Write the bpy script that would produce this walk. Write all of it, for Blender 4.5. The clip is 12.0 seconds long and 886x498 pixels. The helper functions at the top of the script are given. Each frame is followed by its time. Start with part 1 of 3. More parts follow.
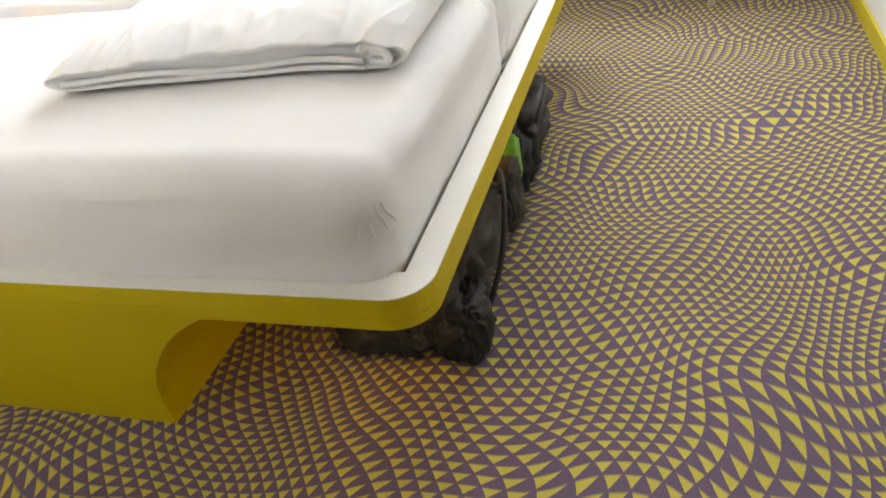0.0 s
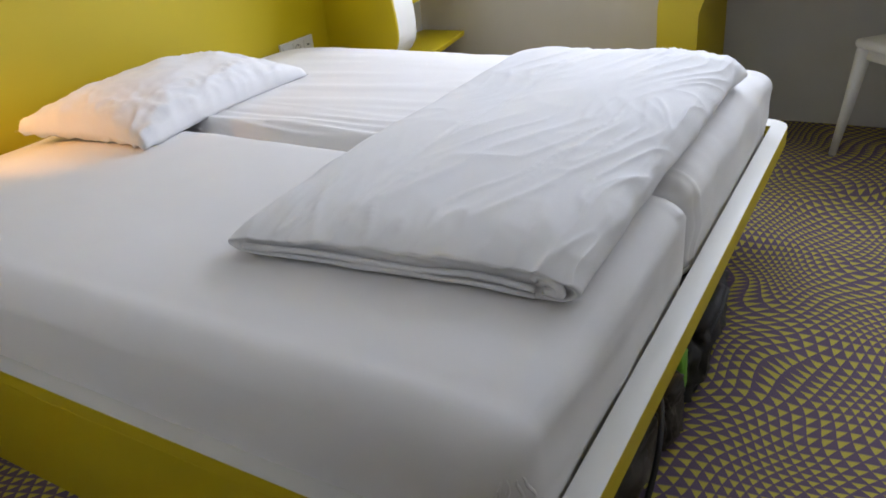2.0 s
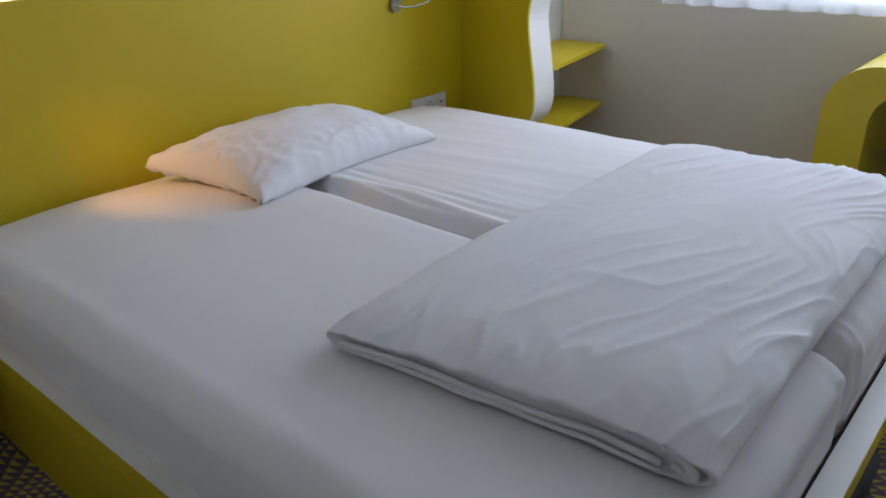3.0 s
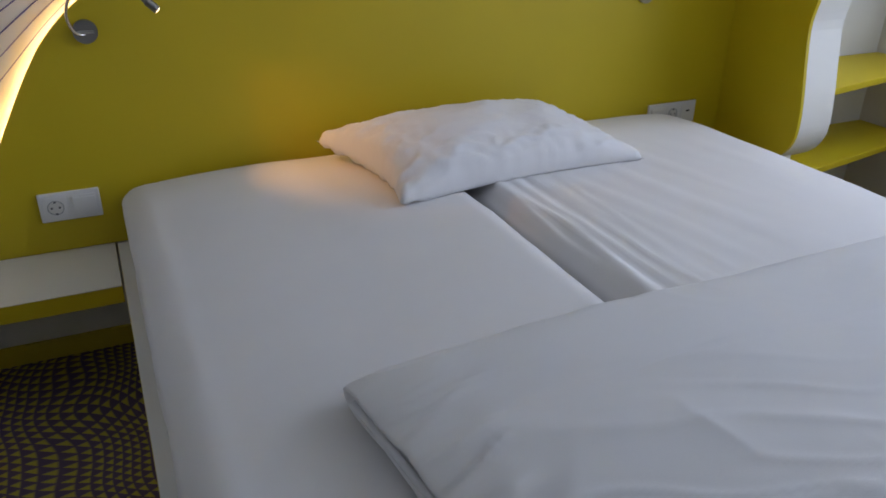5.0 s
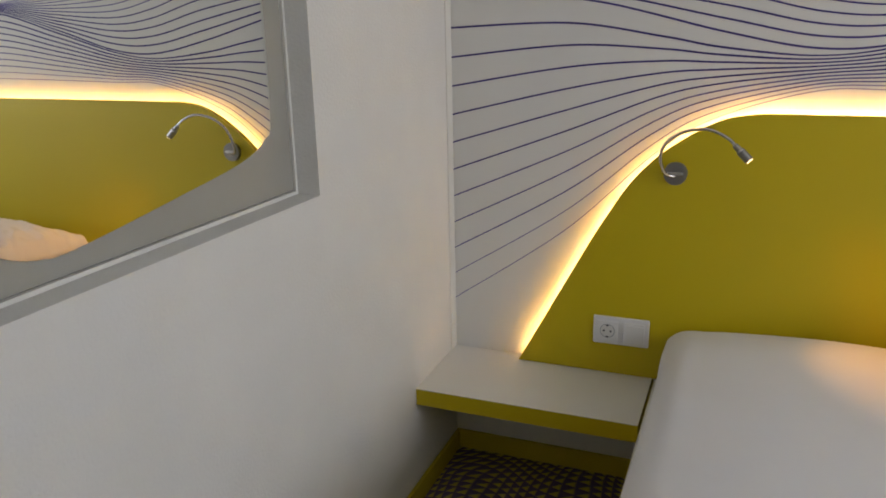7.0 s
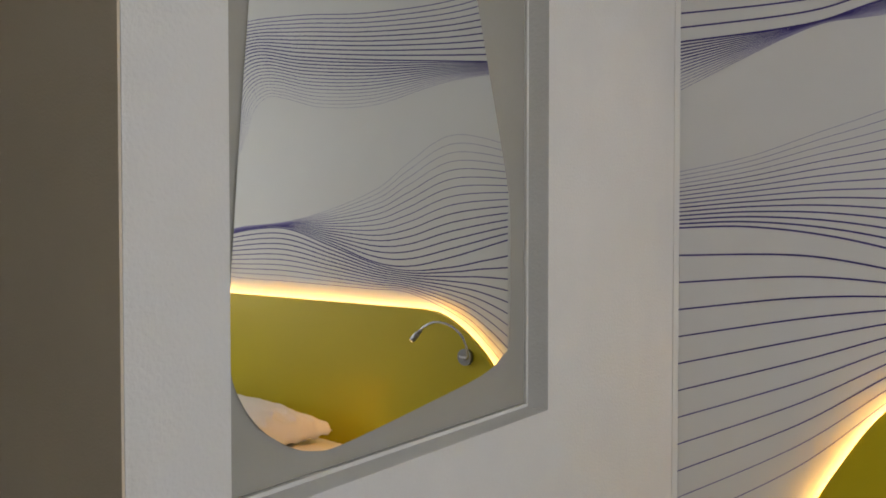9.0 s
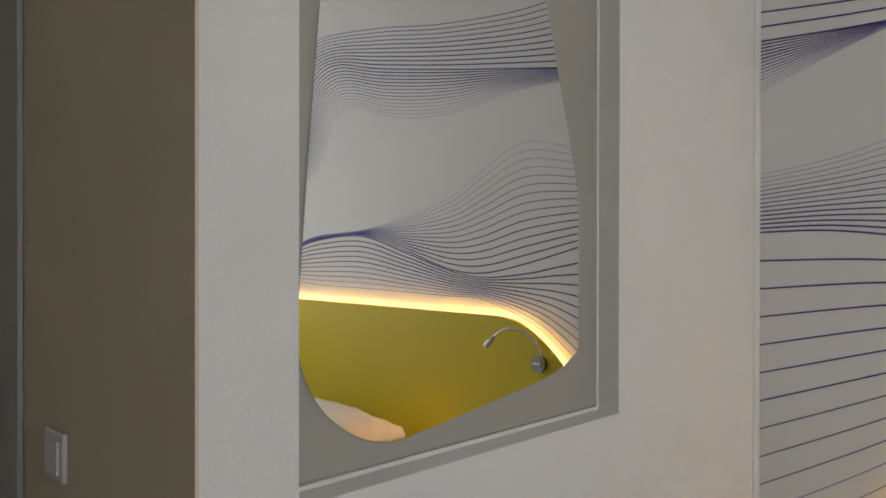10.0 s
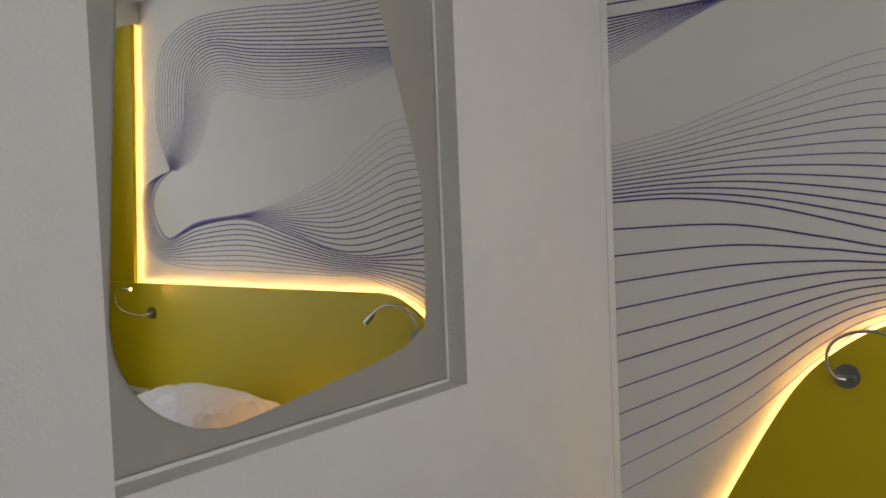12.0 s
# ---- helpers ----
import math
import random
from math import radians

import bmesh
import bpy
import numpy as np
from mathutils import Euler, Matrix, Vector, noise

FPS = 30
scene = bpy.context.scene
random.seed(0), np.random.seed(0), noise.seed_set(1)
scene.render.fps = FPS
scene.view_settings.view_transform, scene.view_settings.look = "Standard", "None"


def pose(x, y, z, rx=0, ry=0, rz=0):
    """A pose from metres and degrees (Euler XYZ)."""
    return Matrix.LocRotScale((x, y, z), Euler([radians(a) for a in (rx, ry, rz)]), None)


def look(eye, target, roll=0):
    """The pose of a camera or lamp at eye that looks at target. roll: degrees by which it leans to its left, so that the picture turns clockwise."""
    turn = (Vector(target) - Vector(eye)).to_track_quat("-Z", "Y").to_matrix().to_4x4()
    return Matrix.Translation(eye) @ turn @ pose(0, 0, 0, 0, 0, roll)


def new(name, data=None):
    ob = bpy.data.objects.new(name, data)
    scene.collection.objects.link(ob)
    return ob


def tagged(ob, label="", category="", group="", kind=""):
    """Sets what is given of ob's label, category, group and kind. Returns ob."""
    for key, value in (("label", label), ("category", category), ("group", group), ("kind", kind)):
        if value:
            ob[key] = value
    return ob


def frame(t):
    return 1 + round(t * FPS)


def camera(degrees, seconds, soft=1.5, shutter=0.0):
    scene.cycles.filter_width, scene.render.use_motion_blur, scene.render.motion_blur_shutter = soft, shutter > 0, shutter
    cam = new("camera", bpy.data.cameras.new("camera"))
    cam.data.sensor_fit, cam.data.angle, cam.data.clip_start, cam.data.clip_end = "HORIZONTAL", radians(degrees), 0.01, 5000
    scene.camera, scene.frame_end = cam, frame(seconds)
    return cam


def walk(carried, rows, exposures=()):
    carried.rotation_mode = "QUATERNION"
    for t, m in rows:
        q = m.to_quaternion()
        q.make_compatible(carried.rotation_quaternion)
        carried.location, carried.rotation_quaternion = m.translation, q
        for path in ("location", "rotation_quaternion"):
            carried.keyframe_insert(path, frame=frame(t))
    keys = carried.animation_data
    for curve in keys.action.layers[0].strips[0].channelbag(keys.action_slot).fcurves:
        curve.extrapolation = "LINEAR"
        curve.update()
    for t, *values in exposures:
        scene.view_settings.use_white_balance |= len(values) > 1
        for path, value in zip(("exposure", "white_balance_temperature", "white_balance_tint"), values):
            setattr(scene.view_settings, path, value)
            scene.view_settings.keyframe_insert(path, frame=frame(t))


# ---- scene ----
cam = camera(60.3, 12.0, soft=1.7)
PATH = [
    (0, (-0.19, -2.388, 1.014), (1.365, -1.802, -0.099), -10.3),
    (0.5, (-0.166, -2.354, 1.029), (1.382, -1.702, -0.057), -10.7),
    (1, (-0.132, -2.328, 1.073), (1.41, -1.593, 0.033), -9.6),
    (1.5, (-0.077, -2.338, 1.211), (1.417, -1.5, 0.18), -7.8),
    (2, (-0.001, -2.326, 1.213), (1.491, -1.365, 0.292), -5.8),
    (2.5, (0.096, -2.246, 1.239), (1.549, -1.185, 0.365), -3.7),
    (3, (0.142, -2.201, 1.277), (1.517, -0.999, 0.461), -1.3),
    (3.2, (0.155, -2.226, 1.281), (1.448, -0.92, 0.491), -1.4),
    (4.8, (0.615, -2.245, 1.284), (1.453, -0.662, 0.396), -0.1),
    (5, (0.63, -2.189, 1.294), (1.381, -0.559, 0.411), 0.6),
    (5.5, (0.625, -2.064, 1.291), (0.934, -0.262, 0.479), -0.3),
    (6, (0.629, -2.026, 1.277), (0.551, -0.195, 0.476), -0.8),
    (6.5, (0.752, -2.019, 1.279), (0.344, -0.213, 0.521), -1.2),
    (7, (0.794, -2.044, 1.315), (0.072, -0.268, 0.744), -1.3),
    (7.5, (0.757, -2.107, 1.347), (-0.166, -0.369, 0.989), -0.5),
    (7.7, (0.739, -2.142, 1.348), (-0.223, -0.409, 1.077), 0.2),
    (9.3, (0.842, -2.181, 1.376), (-0.488, -0.688, 1.366), 0.1),
    (9.5, (0.834, -2.195, 1.346), (-0.548, -0.75, 1.355), 0.3),
    (10, (0.86, -2.161, 1.341), (-0.535, -0.728, 1.331), 0.1),
    (10.5, (0.948, -2.123, 1.358), (-0.411, -0.656, 1.321), -0.4),
    (11, (0.987, -2.112, 1.357), (-0.309, -0.589, 1.305), -1.0),
    (11.5, (1.003, -2.102, 1.356), (-0.252, -0.545, 1.29), -1.6),
    (12, (1.011, -2.079, 1.357), (-0.234, -0.516, 1.272), -2.3),
]
walk(cam, [(t, look(eye, target, roll)) for t, eye, target, roll in PATH],
     [(0, 1.68, 8800, 25), (1.0, 1.4, 8300, 25), (1.6, 0.88, 7800, 26), (2.2, 0.3, 7400, 26), (2.6, 0.09, 7200, 26), (3.2, -0.31, 6950, 26), (4.9, -0.46, 6900, 26), (5.5, -0.3, 7650, 26), (6.6, -0.08, 8250, 26), (7.7, -0.24, 8350, 26), (9.3, -0.2, 8450, 26), (12.0, -0.4, 8500, 27)])

# ---------------------------------------------------------------- world and light
world = bpy.data.worlds.new("sky")
scene.world = world
world.use_nodes = True
wn = world.node_tree
sky = wn.nodes.new("ShaderNodeTexSky")
sky.sky_type, sky.sun_disc = "NISHITA", False
sky.sun_elevation, sky.sun_rotation = radians(40), radians(120)
wn.links.new(sky.outputs[0], wn.nodes["Background"].inputs[0])
wn.nodes["Background"].inputs[1].default_value = 0.12


def area_lamp(name, m, sx, sy, watts, colour):
    d = bpy.data.lights.new(name, "AREA")
    d.shape, d.size, d.size_y, d.energy, d.color = "RECTANGLE", sx, sy, watts, colour
    ob = new(name, d)
    ob.matrix_world = m
    return ob


def spot_lamp(name, eye, target, watts, colour, angle, blend=0.6):
    d = bpy.data.lights.new(name, "SPOT")
    d.energy, d.color, d.spot_size, d.spot_blend, d.shadow_soft_size = watts, colour, radians(angle), blend, 0.012
    ob = new(name, d)
    ob.matrix_world = look(eye, target)
    return ob


area_lamp("window_light", look((3.72, -1.55, 1.62), (1.5, -1.55, 1.2)), 1.95, 1.4, 66, (0.565, 0.775, 1.0))
spot_lamp("reading_light_one", (0.8075, -0.137, 0.981), (1.2, -0.25, 0.63), 7.5, (1.0, 0.55, 0.16), 66, 1.0)
spot_lamp("reading_light_two", (2.362, -0.150, 1.068), (2.05, -0.03, 1.085), 1.2, (1.0, 0.68, 0.3), 70, 0.9)
LED = 45.0


# ---------------------------------------------------------------- materials
def mat(name, colour, rough=0.5, metal=0.0, var=0.06, scale=6.0, bump=0.1, bscale=150.0, spec=0.5):
    """A painted or plain surface: two scales of colour variation, fine relief."""
    m = bpy.data.materials.new(name)
    m.use_nodes = True
    nt = m.node_tree
    b = nt.nodes["Principled BSDF"]
    b.inputs["Roughness"].default_value, b.inputs["Metallic"].default_value = rough, metal
    b.inputs["Specular IOR Level"].default_value = spec
    tc = nt.nodes.new("ShaderNodeTexCoord")
    n1, n2 = nt.nodes.new("ShaderNodeTexNoise"), nt.nodes.new("ShaderNodeTexNoise")
    n1.inputs["Scale"].default_value, n1.inputs["Detail"].default_value = scale, 4
    n2.inputs["Scale"].default_value, n2.inputs["Detail"].default_value = bscale, 3
    for n in (n1, n2):
        nt.links.new(tc.outputs["Object"], n.inputs["Vector"])
    add = nt.nodes.new("ShaderNodeMath")
    add.operation = "MULTIPLY_ADD"
    add.inputs[1].default_value = 0.35
    nt.links.new(n2.outputs["Fac"], add.inputs[0])
    nt.links.new(n1.outputs["Fac"], add.inputs[2])
    ramp = nt.nodes.new("ShaderNodeValToRGB")
    ramp.color_ramp.elements[0].position, ramp.color_ramp.elements[1].position = 0.4, 0.95
    ramp.color_ramp.elements[0].color = (*[c * (1 - var) for c in colour], 1)
    ramp.color_ramp.elements[1].color = (*[min(1, c * (1 + var)) for c in colour], 1)
    nt.links.new(add.outputs[0], ramp.inputs[0])
    nt.links.new(ramp.outputs[0], b.inputs["Base Color"])
    if bump:
        bp = nt.nodes.new("ShaderNodeBump")
        bp.inputs["Strength"].default_value, bp.inputs["Distance"].default_value = bump, 0.002
        nt.links.new(n2.outputs["Fac"], bp.inputs["Height"])
        nt.links.new(bp.outputs[0], b.inputs["Normal"])
    return m


def glow(name, colour, strength):
    m = bpy.data.materials.new(name)
    m.use_nodes = True
    b = m.node_tree.nodes["Principled BSDF"]
    b.inputs["Base Color"].default_value = (0.8, 0.8, 0.8, 1)
    b.inputs["Emission Color"].default_value, b.inputs["Emission Strength"].default_value = (*colour, 1), strength
    return m


def carpet_material():
    """Woven carpet: rows of yellow and violet triangles on a lattice that swells and bends."""
    m = bpy.data.materials.new("triangle_carpet")
    m.use_nodes = True
    nt = m.node_tree
    b = nt.nodes["Principled BSDF"]
    b.inputs["Roughness"].default_value, b.inputs["Specular IOR Level"].default_value = 0.95, 0.1
    L, N = nt.links.new, nt.nodes.new
    tc = N("ShaderNodeTexCoord")
    big, small = N("ShaderNodeTexNoise"), N("ShaderNodeTexNoise")
    for n, sc in ((big, 1.5), (small, 3.9)):
        n.inputs["Scale"].default_value, n.inputs["Detail"].default_value = sc, 0
        L(tc.outputs["Object"], n.inputs["Vector"])

    def vmath(op, a, bb):
        n = N("ShaderNodeVectorMath")
        n.operation = op
        for i, v in enumerate((a, bb)):
            if isinstance(v, tuple):
                n.inputs[i].default_value = v
            else:
                L(v, n.inputs[i])
        return n.outputs[0]

    def math_(op, a, bb=0.0, c=None):
        n = N("ShaderNodeMath")
        n.operation = op
        for i, v in enumerate((a, bb, c)):
            if v is None:
                continue
            if isinstance(v, float):
                n.inputs[i].default_value = v
            else:
                L(v, n.inputs[i])
        return n.outputs[0]

    w1 = vmath("MULTIPLY", big.outputs["Color"], (0.30, 0.30, 0))
    w2 = vmath("MULTIPLY", small.outputs["Color"], (0.13, 0.13, 0))
    p = vmath("ADD", vmath("ADD", tc.outputs["Object"], w1), w2)
    rot = N("ShaderNodeVectorRotate")
    rot.rotation_type = "Z_AXIS"
    rot.inputs["Angle"].default_value = radians(25)
    L(p, rot.inputs["Vector"])
    sep = N("ShaderNodeSeparateXYZ")
    L(rot.outputs[0], sep.inputs[0])
    v = math_("DIVIDE", sep.outputs[1], 0.0262)
    u = math_("MULTIPLY_ADD", v, -0.5, math_("DIVIDE", sep.outputs[0], 0.0305))
    fu, fv = math_("FRACT", u), math_("FRACT", v)
    sm = math_("ADD", fu, fv)
    edge = N("ShaderNodeMapRange")
    edge.inputs["From Min"].default_value, edge.inputs["From Max"].default_value = 0.82, 1.0
    edge.inputs["To Min"].default_value, edge.inputs["To Max"].default_value = 1.0, 0.0
    L(sm, edge.inputs["Value"])
    rows = math_("GREATER_THAN", fv, 0.07)
    cols = math_("GREATER_THAN", fu, 0.05)
    fac = math_("MULTIPLY", math_("MULTIPLY", edge.outputs[0], rows), cols)
    fibre = N("ShaderNodeTexNoise")
    fibre.inputs["Scale"].default_value, fibre.inputs["Detail"].default_value = 420, 3
    L(tc.outputs["Object"], fibre.inputs["Vector"])
    wear = N("ShaderNodeTexNoise")
    wear.inputs["Scale"].default_value, wear.inputs["Detail"].default_value = 2.2, 4
    L(tc.outputs["Object"], wear.inputs["Vector"])
    mix = N("ShaderNodeMix")
    mix.data_type = "RGBA"
    mix.inputs[6].default_value, mix.inputs[7].default_value = (0.15, 0.105, 0.155, 1), (0.54, 0.45, 0.085, 1)
    L(fac, mix.inputs[0])
    dirt = N("ShaderNodeMix")
    dirt.data_type, dirt.blend_type = "RGBA", "MULTIPLY"
    dirt.inputs[0].default_value = 1
    shade = math_("MULTIPLY_ADD", fibre.outputs["Fac"], 0.7, math_("MULTIPLY_ADD", wear.outputs["Fac"], 0.35, 0.42))
    L(mix.outputs[2], dirt.inputs[6])
    L(shade, dirt.inputs[7])
    L(dirt.outputs[2], b.inputs["Base Color"])
    bp = N("ShaderNodeBump")
    bp.inputs["Strength"].default_value, bp.inputs["Distance"].default_value = 0.5, 0.003
    L(fibre.outputs["Fac"], bp.inputs["Height"])
    L(bp.outputs[0], b.inputs["Normal"])
    return m


def sheer_material():
    m = bpy.data.materials.new("sheer_fabric")
    m.use_nodes = True
    nt = m.node_tree
    N, L = nt.nodes.new, nt.links.new
    for n in list(nt.nodes):
        if n.type == "BSDF_PRINCIPLED":
            nt.nodes.remove(n)
    tr, tl, df = N("ShaderNodeBsdfTransparent"), N("ShaderNodeBsdfTranslucent"), N("ShaderNodeBsdfDiffuse")
    tl.inputs[0].default_value = df.inputs[0].default_value = (0.85, 0.87, 0.9, 1)
    m1, m2 = N("ShaderNodeMixShader"), N("ShaderNodeMixShader")
    m1.inputs[0].default_value, m2.inputs[0].default_value = 0.4, 0.5
    L(tl.outputs[0], m1.inputs[1]), L(df.outputs[0], m1.inputs[2])
    L(tr.outputs[0], m2.inputs[1]), L(m1.outputs[0], m2.inputs[2])
    L(m2.outputs[0], nt.nodes["Material Output"].inputs[0])
    return m


M_CARPET = carpet_material()
M_WALL = mat("white_wall_paint", (0.74, 0.72, 0.68), 0.85, var=0.03, bump=0.6, bscale=150)
M_PAPER = mat("mural_wallpaper", (0.76, 0.74, 0.70), 0.8, var=0.015, bump=0.06, bscale=300)
M_CEIL = mat("ceiling_paint", (0.78, 0.77, 0.74), 0.9, var=0.02, bump=0.2)
M_BEIGE = mat("beige_wall_paint", (0.62, 0.57, 0.49), 0.85, var=0.03, bump=0.25, bscale=260)
M_HALL = mat("hall_wall_paint", (0.72, 0.61, 0.47), 0.85, var=0.03, bump=0.3, bscale=260)
M_YELLOW = mat("yellow_laminate", (0.58, 0.43, 0.008), 0.5, var=0.035, scale=3, bump=0.03, bscale=220)
M_YTRIM = mat("yellow_trim", (0.55, 0.42, 0.02), 0.55, var=0.05, bump=0.04)
M_WHITE = mat("white_laminate", (0.78, 0.76, 0.70), 0.42, var=0.02, bump=0.02)
M_SHEET = mat("cotton_sheet", (0.82, 0.80, 0.79), 0.9, var=0.015, bump=0.12, bscale=500, spec=0.2)
M_DUVET = mat("cotton_duvet_cover", (0.82, 0.81, 0.81), 0.9, var=0.015, bump=0.12, bscale=500, spec=0.2)
M_SLAT = mat("dark_bed_base", (0.05, 0.035, 0.03), 0.8)
M_PRINT = mat("violet_print", (0.055, 0.038, 0.19), 0.7, var=0.1, bump=0)
M_PRINT_MID = mat("violet_print_half_tone", (0.14, 0.12, 0.29), 0.7, var=0.1, bump=0)
M_PRINT_PALE = mat("violet_print_pale_tone", (0.31, 0.28, 0.43), 0.7, var=0.05, bump=0)
M_GREY = mat("grey_recess_panel", (0.36, 0.345, 0.30), 0.55, var=0.03, bump=0.05)
M_REVEAL = mat("grey_recess_reveal", (0.36, 0.35, 0.32), 0.8, var=0.03, bump=0.2)
M_CHROME = mat("chrome", (0.62, 0.61, 0.6), 0.22, 1.0, var=0.03, bump=0)
M_PLASTIC = mat("white_plastic", (0.78, 0.77, 0.75), 0.35, var=0.01, bump=0)
M_DARK = mat("dark_plastic", (0.02, 0.02, 0.022), 0.4, bump=0)
M_CLOTH = mat("grey_nylon", (0.055, 0.045, 0.036), 0.75, var=0.25, scale=9, bump=0.35, bscale=420)
M_BLACK = mat("black_nylon", (0.018, 0.017, 0.018), 0.6, var=0.3, bump=0.3, bscale=400)
M_GREEN = mat("green_nylon", (0.13, 0.42, 0.04), 0.6, var=0.15, bump=0.2)
M_CHAIR = mat("white_chair_plastic", (0.76, 0.74, 0.70), 0.4, var=0.02, bump=0.02)
M_INNER = mat("grey_desk_panel", (0.58, 0.57, 0.56), 0.6, var=0.03, bump=0.04)
M_DOOR = mat("grey_door_frame", (0.42, 0.42, 0.42), 0.4, var=0.03, bump=0.03)
M_SHEER = sheer_material()
M_LED = glow("glow_strip", (1.0, 0.74, 0.33), LED)
# glow of the added strip under the bed tray, in place of bounced light
M_TRAY_GLOW = glow("added_tray_glow", (1.0, 0.70, 0.28), 17.0)
M_LENS = glow("lamp_lens", (1.0, 0.75, 0.4), 4.0)
M_STEEL = mat("brushed_steel", (0.34, 0.33, 0.32), 0.3, 1.0, var=0.05, bump=0.02)
M_MIRROR = mat("mirror_silver", (0.86, 0.88, 0.86), 0.012, 1.0, var=0, bump=0)


# ---------------------------------------------------------------- builders
def thing(name, label, category, at=(0, 0, 0), group="", kind=""):
    ob = new(name)
    ob.location = at
    return tagged(ob, label, category, group, kind)


def finish(name, bm, material, smooth):
    me = bpy.data.meshes.new(name)
    bmesh.ops.recalc_face_normals(bm, faces=bm.faces[:])
    bm.to_mesh(me)
    bm.free()
    me.materials.append(material)
    if smooth:
        for p in me.polygons:
            p.use_smooth = True
    return me


def part(name, bm, material, parent, label="", smooth=False):
    """One mesh under a thing or a part; the bmesh is in world coordinates."""
    ob = new(name, finish(name, bm, material, smooth))
    if parent is not None:
        base, up = Vector((0, 0, 0)), parent
        while up is not None:
            base += up.location
            up = up.parent
        ob.data.transform(Matrix.Translation(-base))
        ob.parent = parent
    return tagged(ob, label)


def structure(name, bm, material, label="", smooth=False):
    ob = part(name, bm, material, None, label, smooth)
    return tagged(ob, kind="structure")


def box(bm, x0, x1, y0, y1, z0, z1, bevel=0.0, seg=2):
    c = Matrix.Translation(((x0 + x1) / 2, (y0 + y1) / 2, (z0 + z1) / 2)) @ Matrix.Diagonal((x1 - x0, y1 - y0, z1 - z0, 1))
    r = bmesh.ops.create_cube(bm, size=1, matrix=c)
    if bevel:
        es = list({e for v in r["verts"] for e in v.link_edges})
        bmesh.ops.bevel(bm, geom=es, offset=bevel, segments=seg, profile=0.5, affect="EDGES")
    return bm


def boxed(*a, **k):
    return box(bmesh.new(), *a, **k)


def prism(outline, axis, a, b, bevel=0.0):
    """An outline extruded along an axis; axis x takes (y, z), y takes (x, z), z takes (x, y)."""
    bm = bmesh.new()
    put = {"x": lambda p, h: (h, p[0], p[1]), "y": lambda p, h: (p[0], h, p[1]), "z": lambda p, h: (p[0], p[1], h)}[axis]
    lo, hi = [bm.verts.new(put(p, a)) for p in outline], [bm.verts.new(put(p, b)) for p in outline]
    f0, f1 = bm.faces.new(lo), bm.faces.new(hi)
    n = len(outline)
    for i in range(n):
        bm.faces.new((lo[i], lo[(i + 1) % n], hi[(i + 1) % n], hi[i]))
    if bevel:
        es = list(f0.edges) + list(f1.edges)
        bmesh.ops.bevel(bm, geom=es, offset=bevel, segments=2, profile=0.5, affect="EDGES")
    return bm


def spline(pts, n=8, closed=False):
    """Catmull-Rom through the points."""
    out, P, m = [], [Vector(p) for p in pts], len(pts)
    for i in range(m if closed else m - 1):
        if closed:
            a, b, c, d = (P[(i + k) % m] for k in (-1, 0, 1, 2))
        else:
            a, b, c, d = P[max(i - 1, 0)], P[i], P[i + 1], P[min(i + 2, m - 1)]
        for k in range(n):
            t = k / n
            out.append(0.5 * (2 * b + (c - a) * t + (2 * a - 5 * b + 4 * c - d) * t * t + (3 * b - a - 3 * c + d) * t ** 3))
    if not closed:
        out.append(P[-1])
    return out


def tube(bm, pts, r, sides=10, ends=True):
    """A round bar along a line; r is one radius or one per point."""
    rings, P = [], [Vector(p) for p in pts]
    side = None
    for i, p in enumerate(P):
        d = (P[min(i + 1, len(P) - 1)] - P[max(i - 1, 0)]).normalized()
        if side is None:
            side = d.orthogonal().normalized()
        side = (side - d * side.dot(d)).normalized()
        up = d.cross(side)
        rr = r[i] if isinstance(r, (list, tuple)) else r
        rings.append([bm.verts.new(p + rr * (math.cos(a) * side + math.sin(a) * up)) for a in (2 * math.pi * k / sides for k in range(sides))])
    for a, b in zip(rings, rings[1:]):
        for k in range(sides):
            bm.faces.new((a[k], a[(k + 1) % sides], b[(k + 1) % sides], b[k]))
    if ends:
        bm.faces.new(rings[0]), bm.faces.new(rings[-1])
    return bm


def disc(bm, centre, axis, r, depth, seg=28, r2=None):
    q = Vector(axis).to_track_quat("Z", "Y").to_matrix().to_4x4()
    bmesh.ops.create_cone(bm, cap_ends=True, segments=seg, radius1=r, radius2=r if r2 is None else r2, depth=depth, matrix=Matrix.Translation(centre) @ q)
    return bm


def arc(cx, cy, r, a0, a1, n=10):
    return [(cx + r * math.cos(radians(a0 + (a1 - a0) * i / n)), cy + r * math.sin(radians(a0 + (a1 - a0) * i / n))) for i in range(n + 1)]


# ---------------------------------------------------------------- the room
HB = -0.045          # front of the headboard panel
TOP = 1.085          # its upper edge
CEIL = 2.47
EAST, SOUTH, HALL = 3.63, -2.97, -1.708
BX0, BX1, BY = 0.605, 2.565, -2.045   # the bed tray, outside
TZ = 0.35            # its upper face

